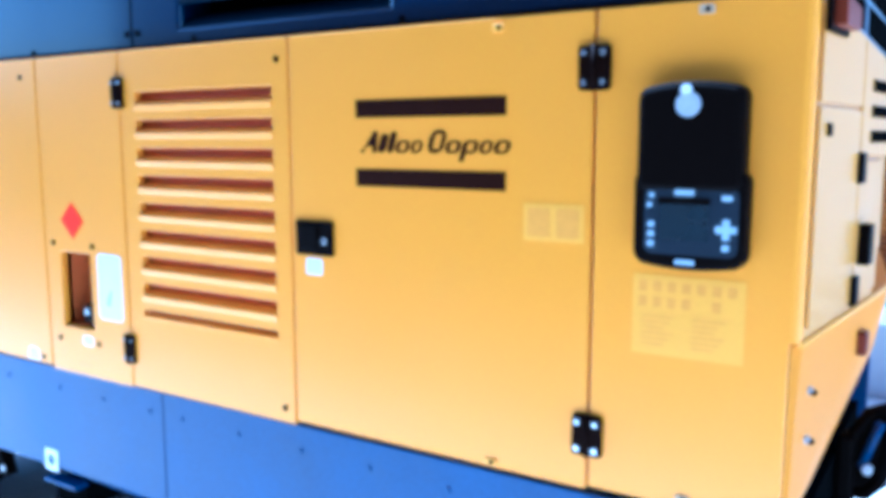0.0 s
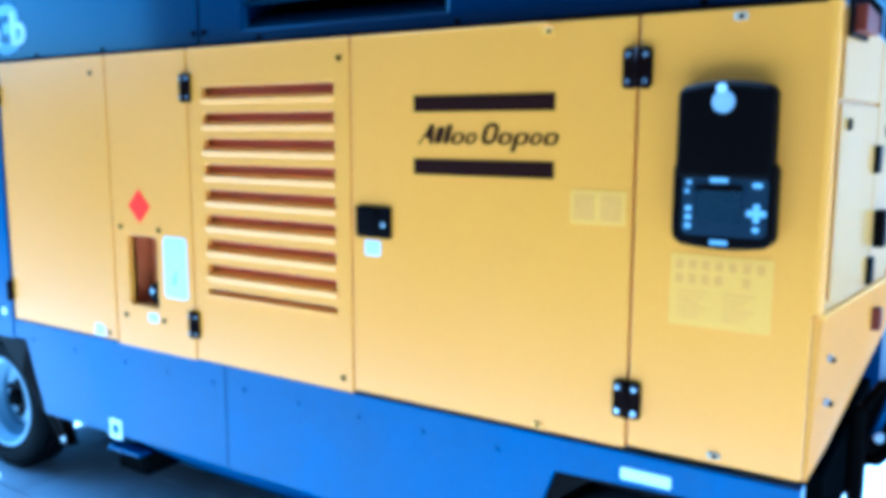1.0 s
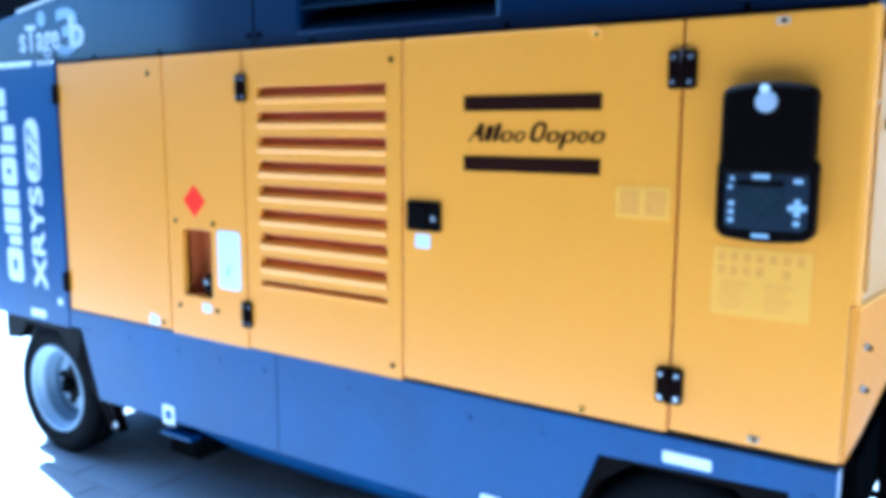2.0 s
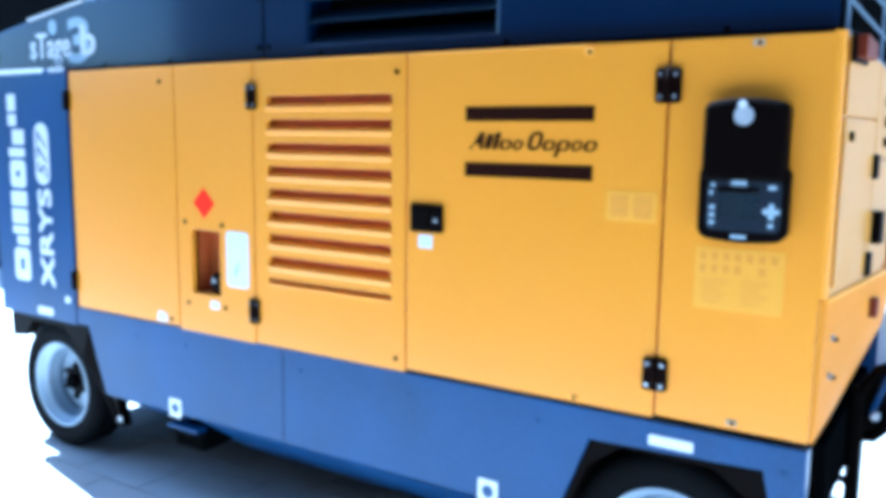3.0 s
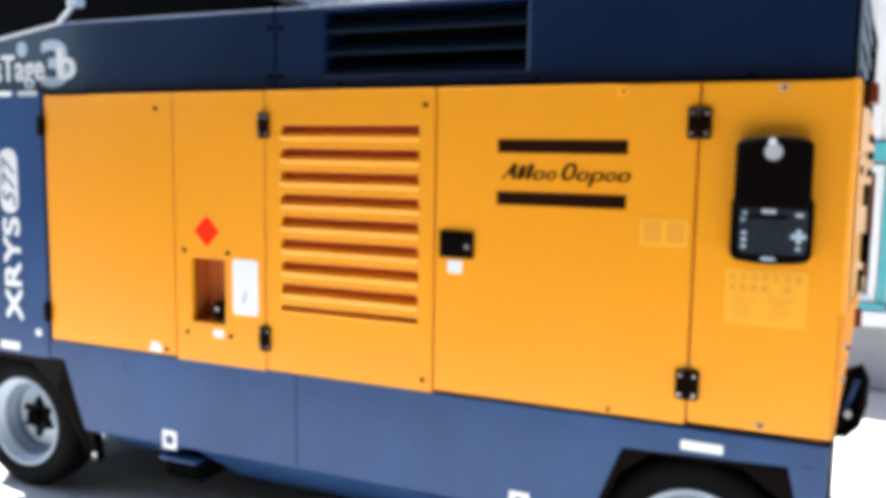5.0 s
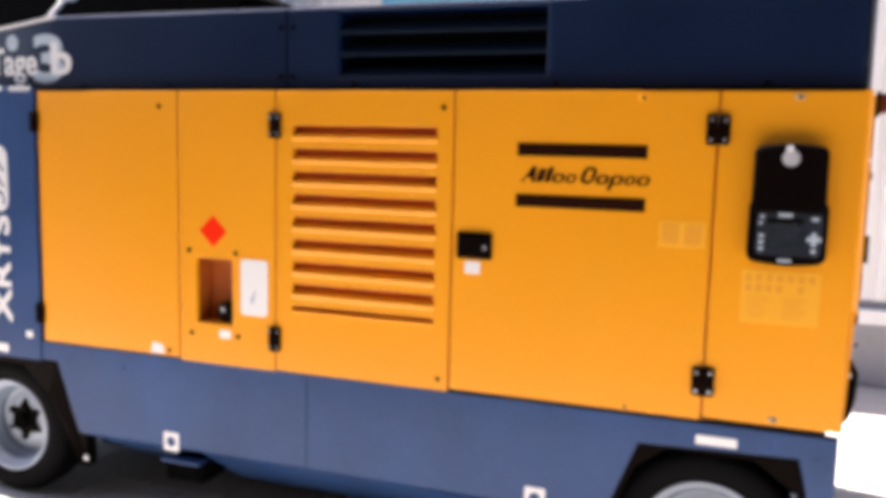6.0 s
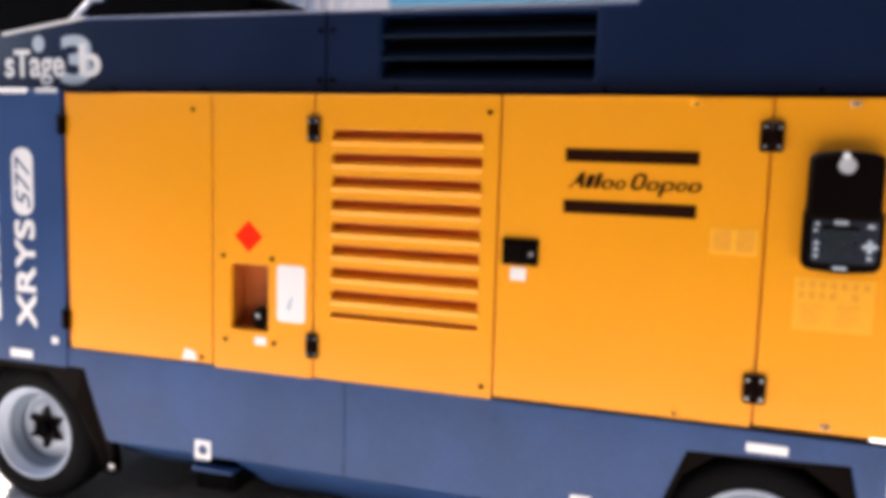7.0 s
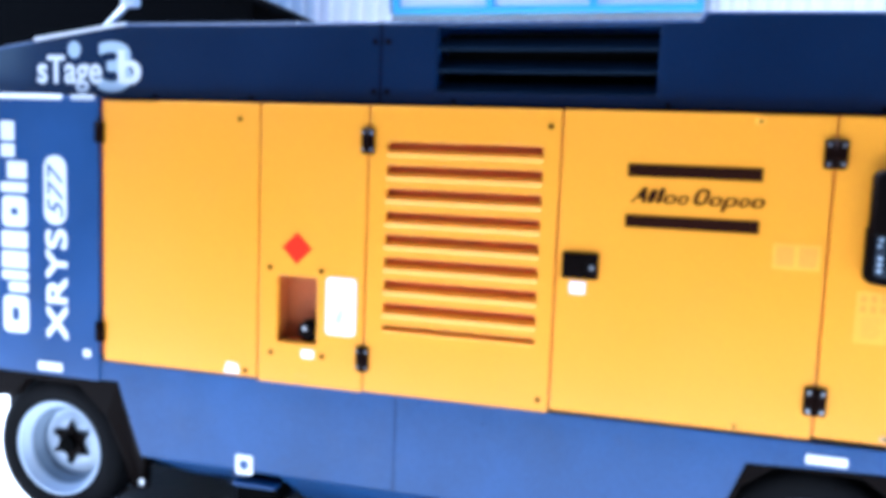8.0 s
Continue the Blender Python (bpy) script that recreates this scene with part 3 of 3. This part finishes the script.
for z in (2.205, 2.298, 2.39):
    bm = bmesh.new()
    ring = [(0.052, z - 0.028), (0.056, z - 0.038), (0.12, z + 0.012), (0.116, z + 0.02)]
    a = [bm.verts.new((-1.575, y, zz - 0.015)) for y, zz in ring]
    b = [bm.verts.new((-0.668, y, zz - 0.015)) for y, zz in ring]
    for k in range(4):
        bm.faces.new((a[k], a[(k + 1) % 4], b[(k + 1) % 4], b[k]))
    bm.faces.new(a)
    bm.faces.new(b)
    bmesh.ops.recalc_face_normals(bm, faces=bm.faces[:])
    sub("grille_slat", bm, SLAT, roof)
sub("seam", box(-1.836, -1.828, 0.0485, 0.05, 2.106, 2.46), DARK, roof)
for x in (-1.86, -1.80):
    for z in (2.16, 2.372):
        sub("bolt", disc(x, 0.05, z, 0.012, 0.007, bevel=0.002, sides=10), BLACK, roof)
for x in (-3.86, -3.70, -3.55, -3.42, -3.28, -2.95, -2.45, -1.5, -0.62, 0.16):
    sub("bolt", disc(x, 0.05, 2.124, 0.011, 0.006, bevel=0.002, sides=10), BLACK, roof)
face = Matrix.Translation((0, 0.049, 0)) @ Matrix(((1, 0, 0, 0), (0, 0, -1, 0), (0, 1, 0, 0), (0, 0, 0, 1)))
sub("lettering", lettering("sTage", 0.185, Matrix.Translation((0, -0.0012, 0)) @ face @ Matrix.Translation((-3.605, 2.178, 0)), bold=0.004, length=0.365), WHITE, roof, "white stage lettering")
sub("lettering", lettering("3", 0.31, face @ Matrix.Translation((-3.262, 2.150, 0)), bold=0.010, length=0.185), LEGEND, roof, "pale grey numeral")
sub("lettering", lettering("b", 0.215, Matrix.Translation((0, -0.0012, 0)) @ face @ Matrix.Translation((-3.15, 2.182, 0)), bold=0.006, length=0.125), WHITE, roof)
sub("emblem", slab([(-3.395 + 0.036 * math.cos(k * 0.449), 2.335 + 0.04 * math.sin(k * 0.449)) for k in range(14)], 0.0475, 0.05), LEGEND, roof, "pale round emblem")
# White strip added for the sunlit highlight along the sloping roof edge.
mpart("roof_edge_highlight", slab([(-3.62, 2.378), (-3.12, 2.450), (-3.12, 2.462), (-3.62, 2.392)], 0.046, 0.09), WHITE, "white strip painting sunlight along the roof edge")
mpart("gas_strut", tube([(-3.46, 0.25, 2.40), (-3.22, 0.25, 2.60)], 0.012), WHITE, "thin pale strut")
mpart("strut_head", box(-3.265, -3.185, 0.22, 0.28, 2.57, 2.63, 0.015), WHITE, "white strut head")

# right-hand end: a shallow V in plan, with a nose under it
APEX = 1.03
OUT = 0.10
XE = X1 + 0.018
TURNED = pose(XE, 0, 0, 0, 0, -math.degrees(math.atan(OUT)))
TURNED_ROOF = pose(X1, 0, 0, 0, 0, -math.degrees(math.atan(OUT)))


def prism(plan, z0, z1):
    """An upright block over the plan [(x, y), ...]."""
    bm = bmesh.new()
    low = [bm.verts.new((x, y, z0)) for x, y in plan]
    high = [bm.verts.new((x, y, z1)) for x, y in plan]
    bm.faces.new(low[::-1])
    bm.faces.new(high)
    for k in range(len(plan)):
        bm.faces.new((low[k], low[(k + 1) % len(plan)], high[(k + 1) % len(plan)], high[k]))
    bmesh.ops.recalc_face_normals(bm, faces=bm.faces[:])
    return bm


def droop(bm, above):
    """The line between end wall and roof falls away from the corner."""
    for v in bm.verts:
        if v.co.z > above:
            v.co.z -= 0.13 * max(0.0, min(v.co.y, 2 * APEX - v.co.y))
    return bm


tip = XE + OUT * APEX
plan = [(X1 - 0.03, 0.03), (XE, 0.022), (tip, APEX), (X1, BACK - 0.01), (X1 - 0.03, BACK - 0.03)]
low_plan = [(X1 - 0.03, 0.03), (XE, 0.022), (XE + OUT * 0.74, 0.74), (X1 + 0.02, 1.1), (X1, BACK - 0.01), (X1 - 0.03, BACK - 0.03)]
end = mpart("end_wall", droop(join(prism(plan, 1.722, ZT), prism(low_plan, 1.315, 1.72)), 2.05), GLOSS, "glossy yellow end wall, darkened in its paint colour")


CORNER = [(0.476, -0.0015), (0.4885, -0.001), (0.499, 0.004), (0.506, 0.010), (0.5095, 0.020), (0.5095, 0.03), (0.4842, 0.03), (0.476, 0.0005)]
mpart("corner_post", prism(CORNER, 1.312, ZT), YELLOW, "rounded yellow corner")


def endbox(name, y0, y1, z0, z1, material, depth=0.01, x=0.0, label="", parent=None):
    """A flat piece on the near half of the end wall, y0 to y1 along it."""
    bm = box(x, x + depth, y0, y1, z0, z1, min(0.004, depth / 3))
    bmesh.ops.transform(bm, matrix=TURNED_ROOF if parent else TURNED, verts=bm.verts[:])
    droop(bm, 2.05)
    return sub(name, bm, material, parent or end, label)


endbox("end_panel", 0.03, 0.435, 1.858, 2.085, GLOSS, 0.008)
endbox("end_panel", 0.03, 0.435, 1.345, 1.848, GLOSS, 0.008)
endbox("end_panel", 0.445, 1.02, 1.73, 2.085, GLOSS, 0.008)
endbox("end_panel", 0.445, 0.735, 1.345, 1.715, GLOSS, 0.008)
endbox("lamp_base", 0.025, 0.20, 2.01, 2.10, BLACK, 0.012, 0.008)
endbox("corner_lamp", 0.045, 0.18, 2.022, 2.094, AMBER, 0.03, 0.018, "dark amber marker lamp")
endbox("end_screw", 0.085, 0.115, 1.782, 1.812, BLACK, 0.008, 0.008)
for z in (1.70, 1.375):
    endbox("end_hinge", 0.415, 0.465, z - 0.04, z + 0.04, BLACK, 0.016, 0.006, "black hinge")
endbox("end_handle", 0.47, 0.53, 1.44, 1.55, BLACK, 0.03, 0.008, "black handle")
# Flat near-black bars paint the shade of the end's louvre slots.
for k in range(3):
    endbox("end_louvre_shade", 0.55, 0.93, 1.765 + k * 0.068, 1.797 + k * 0.068, DARK, 0.005, 0.008)

# nose: flares out below the end wall, drawn in towards its foot
bm = bmesh.new()
for x, y, z in ((0.486, 0.006, 1.306), (XE, 0.024, 1.306), (XE + OUT * 0.74, 0.74, 1.306), (tip, APEX, 1.306), (X1, BACK - 0.012, 1.306),
                (0.486, 0.006, 0.862), (X1 + 0.004, 0.014, 0.862), (X1 + 0.008, 0.30, 0.862), (X1 + 0.008, 1.0, 0.90), (X1, BACK - 0.012, 0.862),
                (XE + OUT * 0.55, 0.55, 1.17), (X1 + 0.020, 0.14, 1.06)):
    bm.verts.new((x, y, z))
bmesh.ops.convex_hull(bm, input=bm.verts[:])
bmesh.ops.recalc_face_normals(bm, faces=bm.faces[:])
nose = mpart("nose", bm, MATTE_SHADED, "yellow flared nose under the end wall")
# The lip's bright highlight is put into its paler colour.
sub("nose_lip", tube([(XE - 0.002, 0.01, 1.311), (XE + OUT * 0.74 + 0.004, 0.74, 1.311), (tip, APEX, 1.311)], 0.008), PALE, nose, "lip in paler yellow that paints its highlight")
for a, z in ((0.026, 1.178), (0.026, 1.056)):
    sub("bolt", disc(X1 + a, 4.6 * a, z, 0.010, 0.014, bevel=0.004, sides=12), DULL, nose, "pale bolt head")
    sub("bolt_core", disc(X1 + a + 0.011, 4.6 * a + 0.004, z - 0.004, 0.007, 0.016, bevel=0.002, sides=10), BLACK, nose)
sub("side_lamp", box(XE + 0.045, XE + 0.085, 0.58, 0.64, 1.165, 1.235, 0.008), AMBER, nose, "dark amber side lamp")

# folded tow bar with its loop, on the centre line
bar = mpart("tow_bar", box(X1 - 0.002, X1 + 0.055, 0.96, 1.05, GZ + 0.05, 0.80, 0.015), BLACK, "black folded tow bar")
loop = [(X1 + 0.03, 1.0, 0.72), (X1 + 0.055, 1.0, 0.81), (X1 + 0.095, 1.0, 0.88), (X1 + 0.135, 1.0, 0.905), (X1 + 0.152, 1.0, 0.86), (X1 + 0.15, 1.0, 0.74), (X1 + 0.13, 1.0, 0.65), (X1 + 0.085, 1.0, 0.60), (X1 + 0.04, 1.0, 0.60)]
sub("tow_plate", slab([(a, c) for a, b, c in loop], 0.99, 1.01, 0.004), BLACK, bar)
sub("tow_loop", tube(loop, 0.026, 12), BLACK, bar, "black tow loop")
# Grey bar added for the light caught inside the loop.
sub("tow_highlight", tube([(X1 + 0.075, 0.975, 0.70), (X1 + 0.125, 0.975, 0.86)], 0.014), GREY, bar, "grey bar painting a highlight on the tow loop")
sub("pin", disc(X1 + 0.095, 0.975, 0.70, 0.016, 0.03, bevel=0.004, sides=12), WHITE, bar, "bright pin")
mpart("cross_tube", tube([(X1 - 0.06, 1.0, 0.40), (X1 + 0.02, 1.0, 0.40)], 0.018), BLACK)

# roof end: level pale blades on a near-black block that carries the grille's shade
rend = mpart("roof_end", droop(prism([(X1 - 0.03, 0.07), (X1 - 0.005, 0.052), (tip - 0.005, APEX), (X1 - 0.005, BACK - 0.06), (X1 - 0.03, BACK - 0.08)], 2.106, 2.478), 2.05), DARK, "roof end block with the grille's shade in its colour")
for z in (2.115, 2.205, 2.295, 2.385, 2.468):
    endbox("grille_blade", 0.06, 1.01, z - 0.004, z + 0.004, BLADE, 0.014, -0.006, parent=rend)
for y in (0.06, 0.52):
    endbox("grille_post", y, y + 0.018, 2.108, 2.474, BLADE, 0.012, -0.006, parent=rend)

# chassis skirt with its wheel arches
SKIRT = [(-3.125, 0.742), (-3.07, 0.585), (-2.995, 0.385), (-0.357, 0.395), (-0.23, 0.725), (0.357, 0.745), (0.45, 0.36), (0.46, 0.24), (0.486, 0.24), (0.486, 0.838), (-3.224, 0.838), (-3.224, 0.742)]
skirt = mpart("chassis_skirt", slab(SKIRT, 0.004, 0.05, 0.006), GREY, "blue-grey lower chassis skirt")


def fold(x0, x1, x2, x3, bottom):
    """The skirt's lower edge, folded back under the machine: x0 to x1 at its top, x2 to x3 at its bottom."""
    bm = bmesh.new()
    front = [bm.verts.new(c) for c in ((x0, 0.006, 0.388), (x1, 0.006, 0.388), (x3, 0.32, bottom), (x2, 0.32, bottom))]
    rear = [bm.verts.new(v.co + Vector((0, 0.012, 0.004))) for v in front]
    bm.faces.new(front)
    bm.faces.new(rear[::-1])
    for k in range(4):
        bm.faces.new((front[k], rear[k], rear[(k + 1) % 4], front[(k + 1) % 4]))
    bmesh.ops.recalc_face_normals(bm, faces=bm.faces[:])
    return bm


sub("folded_edge", fold(-2.99, -2.53, -2.90, -2.53, 0.20), GREY, skirt)
sub("folded_edge", fold(-2.53, -2.26, -2.53, -2.26, 0.315), GREY, skirt)
sub("folded_edge", fold(-2.26, -0.36, -2.26, -0.43, 0.155), GREY, skirt)
sub("pocket_lip", box(-2.50, -2.28, 0.0, 0.07, 0.312, 0.328, 0.004), GREY, skirt, "blue-grey lip above the pocket")
sub("reflector", slab(rect(-3.105, -3.081, 0.17, 0.20, 0.005), 0.148, 0.156), WHITE, skirt, "small white reflector")
sub("seam", box(-1.701, -1.698, 0.0025, 0.004, 0.395, 0.835), DARK, skirt)
for x in (-3.06, -2.72, -2.347, -2.06, -1.778, -1.597, -1.304, -1.014, -0.73, -0.437, 0.42):
    sub("bolt", disc(x, 0.004, 0.748, 0.011, 0.005, bevel=0.002, sides=10), GREY, skirt)
sub("label", slab(rect(-0.013, 0.137, 0.755, 0.79, 0.004), 0.002, 0.004), WHITE, skirt, "white sticker")
for x, z in ((-2.437, 0.417), (-0.635, 0.43)):
    sub("label", slab(rect(x - 0.043, x + 0.043, z - 0.046, z + 0.046, 0.006), 0.002, 0.004), WHITE, skirt, "white lifting point sticker")
    sub("label_print", slab([(x + 0.026 * math.cos(k * 0.5236), z + 0.026 * math.sin(k * 0.5236)) for k in range(12)], 0.001, 0.002), GREY, skirt)
# Pocket and its opening are near-black: the shadow there is painted in.
mpart("fork_pocket", box(-2.51, -2.30, 0.06, 1.9, 0.20, 0.30, 0.006), DARK, "fork lift pocket with its shade put into the colour")
mpart("pocket_shade", box(-2.49, -2.32, 0.052, 0.062, 0.21, 0.285), DARK)
# Far-side copy, out of view, added to stop light leaking under the machine.
mpart("chassis_skirt", slab([(-2.95, 0.14), (-0.40, 0.14), (-0.23, 0.725), (0.357, 0.745), (0.45, 0.36), (0.486, 0.24), (0.486, 0.838), (-3.224, 0.838), (-3.224, 0.742), (-3.125, 0.742)], BACK - 0.06, BACK - 0.02), GREY, "blue-grey lower chassis skirt")
# Added beam: closes the front so the ground shadow gets a straight edge.
mpart("shadow_beam", box(X0 + 0.03, X0 + 0.12, 0.16, 1.9, 0.12, 0.734, 0.01), BLACK, "beam added to straighten the ground shadow's edge")
# Near-black blocks added to hide sunlit ground and darken the underside.
mpart("under_fill", box(-3.4, -2.55, 0.60, 1.7, 0.08, 0.73, 0.01), DARK, "near-black block added to fill the shade under the chassis")
mpart("under_fill", box(-2.30, -0.5, 0.36, 1.7, 0.13, 0.73, 0.01), DARK, "near-black block added to fill the shade under the chassis")
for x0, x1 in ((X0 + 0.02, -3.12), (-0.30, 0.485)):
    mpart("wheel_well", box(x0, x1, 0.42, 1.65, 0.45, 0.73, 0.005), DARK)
bm = slab([(-3.88, 0.728), (-3.88, 0.585), (-3.74, 0.60), (-3.66, 0.70), (-3.36, 0.70), (-3.2, 0.56), (-3.17, 0.34), (-3.17, 0.13), (-3.105, 0.13), (-3.08, 0.20), (-3.03, 0.36), (-3.078, 0.585), (-3.13, 0.735)], 0.01, 0.07, 0.004)
for v in bm.verts:
    v.co.y += 0.38 * max(0.0, 0.57 - v.co.z)
mpart("mudguard", bm, BLACK, "black mudguard with a flap leaning inwards")
mpart("mudguard", slab([(-0.26, 0.722), (-0.45, 0.22), (-0.40, 0.22), (-0.24, 0.62), (-0.12, 0.712), (0.2, 0.712), (0.36, 0.60), (0.43, 0.26), (0.452, 0.3), (0.36, 0.738)], 0.02, 0.4, 0.004), BLACK, "black mudguard")

# wheels
TYRE = [(0.243, 0.004), (0.262, -0.006), (0.30, -0.018), (0.338, -0.014), (0.358, 0.0), (0.370, 0.02), (0.372, 0.05), (0.362, 0.052), (0.362, 0.062), (0.372, 0.064), (0.373, 0.10), (0.363, 0.102), (0.363, 0.112), (0.373, 0.114), (0.372, 0.15), (0.370, 0.175), (0.358, 0.195), (0.30, 0.212), (0.243, 0.195)]
RIM = [(0.250, 0.006), (0.247, -0.008), (0.238, -0.008), (0.231, 0.004), (0.226, 0.022), (0.214, 0.030), (0.209, 0.036), (0.205, 0.075), (0.196, 0.085), (0.186, 0.092), (0.180, 0.125), (0.168, 0.132), (0.150, 0.126), (0.128, 0.112), (0.105, 0.108), (0.06, 0.108), (0.06, 0.118), (0.12, 0.122), (0.17, 0.145), (0.192, 0.142), (0.205, 0.10), (0.222, 0.08), (0.238, 0.03), (0.25, 0.02)]

# Ring laid inside the rim; its darker grey paints the barrel's shadow.
BARREL_SHADE = [(0.204, 0.044), (0.200, 0.074), (0.191, 0.083), (0.181, 0.090), (0.176, 0.120), (0.173, 0.119), (0.178, 0.088), (0.189, 0.080), (0.197, 0.072), (0.201, 0.044)]


def wheel(x, y, z, turn=0.0):
    w = mpart("wheel", lathe(TYRE, x, y, z), RUBBER, "black road tyre on a silver rim")
    sub("rim", lathe(RIM, x, y, z), SILVER, w, "silver-grey steel rim")
    sub("rim_shade", lathe(BARREL_SHADE, x, y, z), BLADE, w, "grey ring painting the shadow in the rim's barrel")
    ring = []
    for k in range(12):
        a, r = math.pi * k / 6 + turn, 0.118 if k % 2 == 0 else 0.062
        ring.append((x + r * math.cos(a), z + r * math.sin(a)))
    sub("hub_star", slab(ring, y + 0.082, y + 0.112, 0.004), BLACK, w, "black star-shaped hub")
    sub("hub_cap", disc(x, y + 0.084, z, 0.042, 0.03, bevel=0.008, sides=20), BLACK, w)
    for k in range(6):
        a = math.pi * k / 3 + turn
        sub("lug_nut", disc(x + 0.092 * math.cos(a), y + 0.082, z + 0.092 * math.sin(a), 0.012, 0.014, bevel=0.003, sides=6), BLACK, w)
    return w


for x in (-3.55, 0.035):
    wheel(x, 0.10, GZ + 0.372, 0.52)
    mpart("wheel_far", lathe(TYRE, x, 1.75, GZ + 0.372, 32), RUBBER, "black road tyre")
    mpart("axle", disc(x, 1.8, GZ + 0.372, 0.045, 1.65, sides=14), DARK)

# ---- paving slabs of the yard, nearest the machine ----
pavement = tagged(new("pavement"), "pale concrete paving slabs with narrow joints", "paving", kind="structure")
pavement.location = (0, 0, GZ)
SIDE = 0.5
shapes = []
for k in range(4):
    bm = box(0.004, SIDE - 0.004, 0.004, SIDE - 0.004, -0.04, 0.0, 0.004, 1)
    for v in bm.verts:
        v.co.z += 0.0012 * math.sin(9 * v.co.x + 5 * k) * (v.co.z > -0.02) - 0.001
    data = bpy.data.meshes.new("paving_slab")
    bm.to_mesh(data)
    bm.free()
    data.materials.append(PAVER)
    shapes.append(data)
for i in range(15):
    for j in range(13):
        slab_ob = new("paving_slab", random.choice(shapes))
        slab_ob.parent = pavement
        slab_ob.location = (-5.2 + SIDE * i + (0.25 if j % 2 else 0.0), -2.05 + SIDE * j, random.uniform(-0.0015, 0.0))
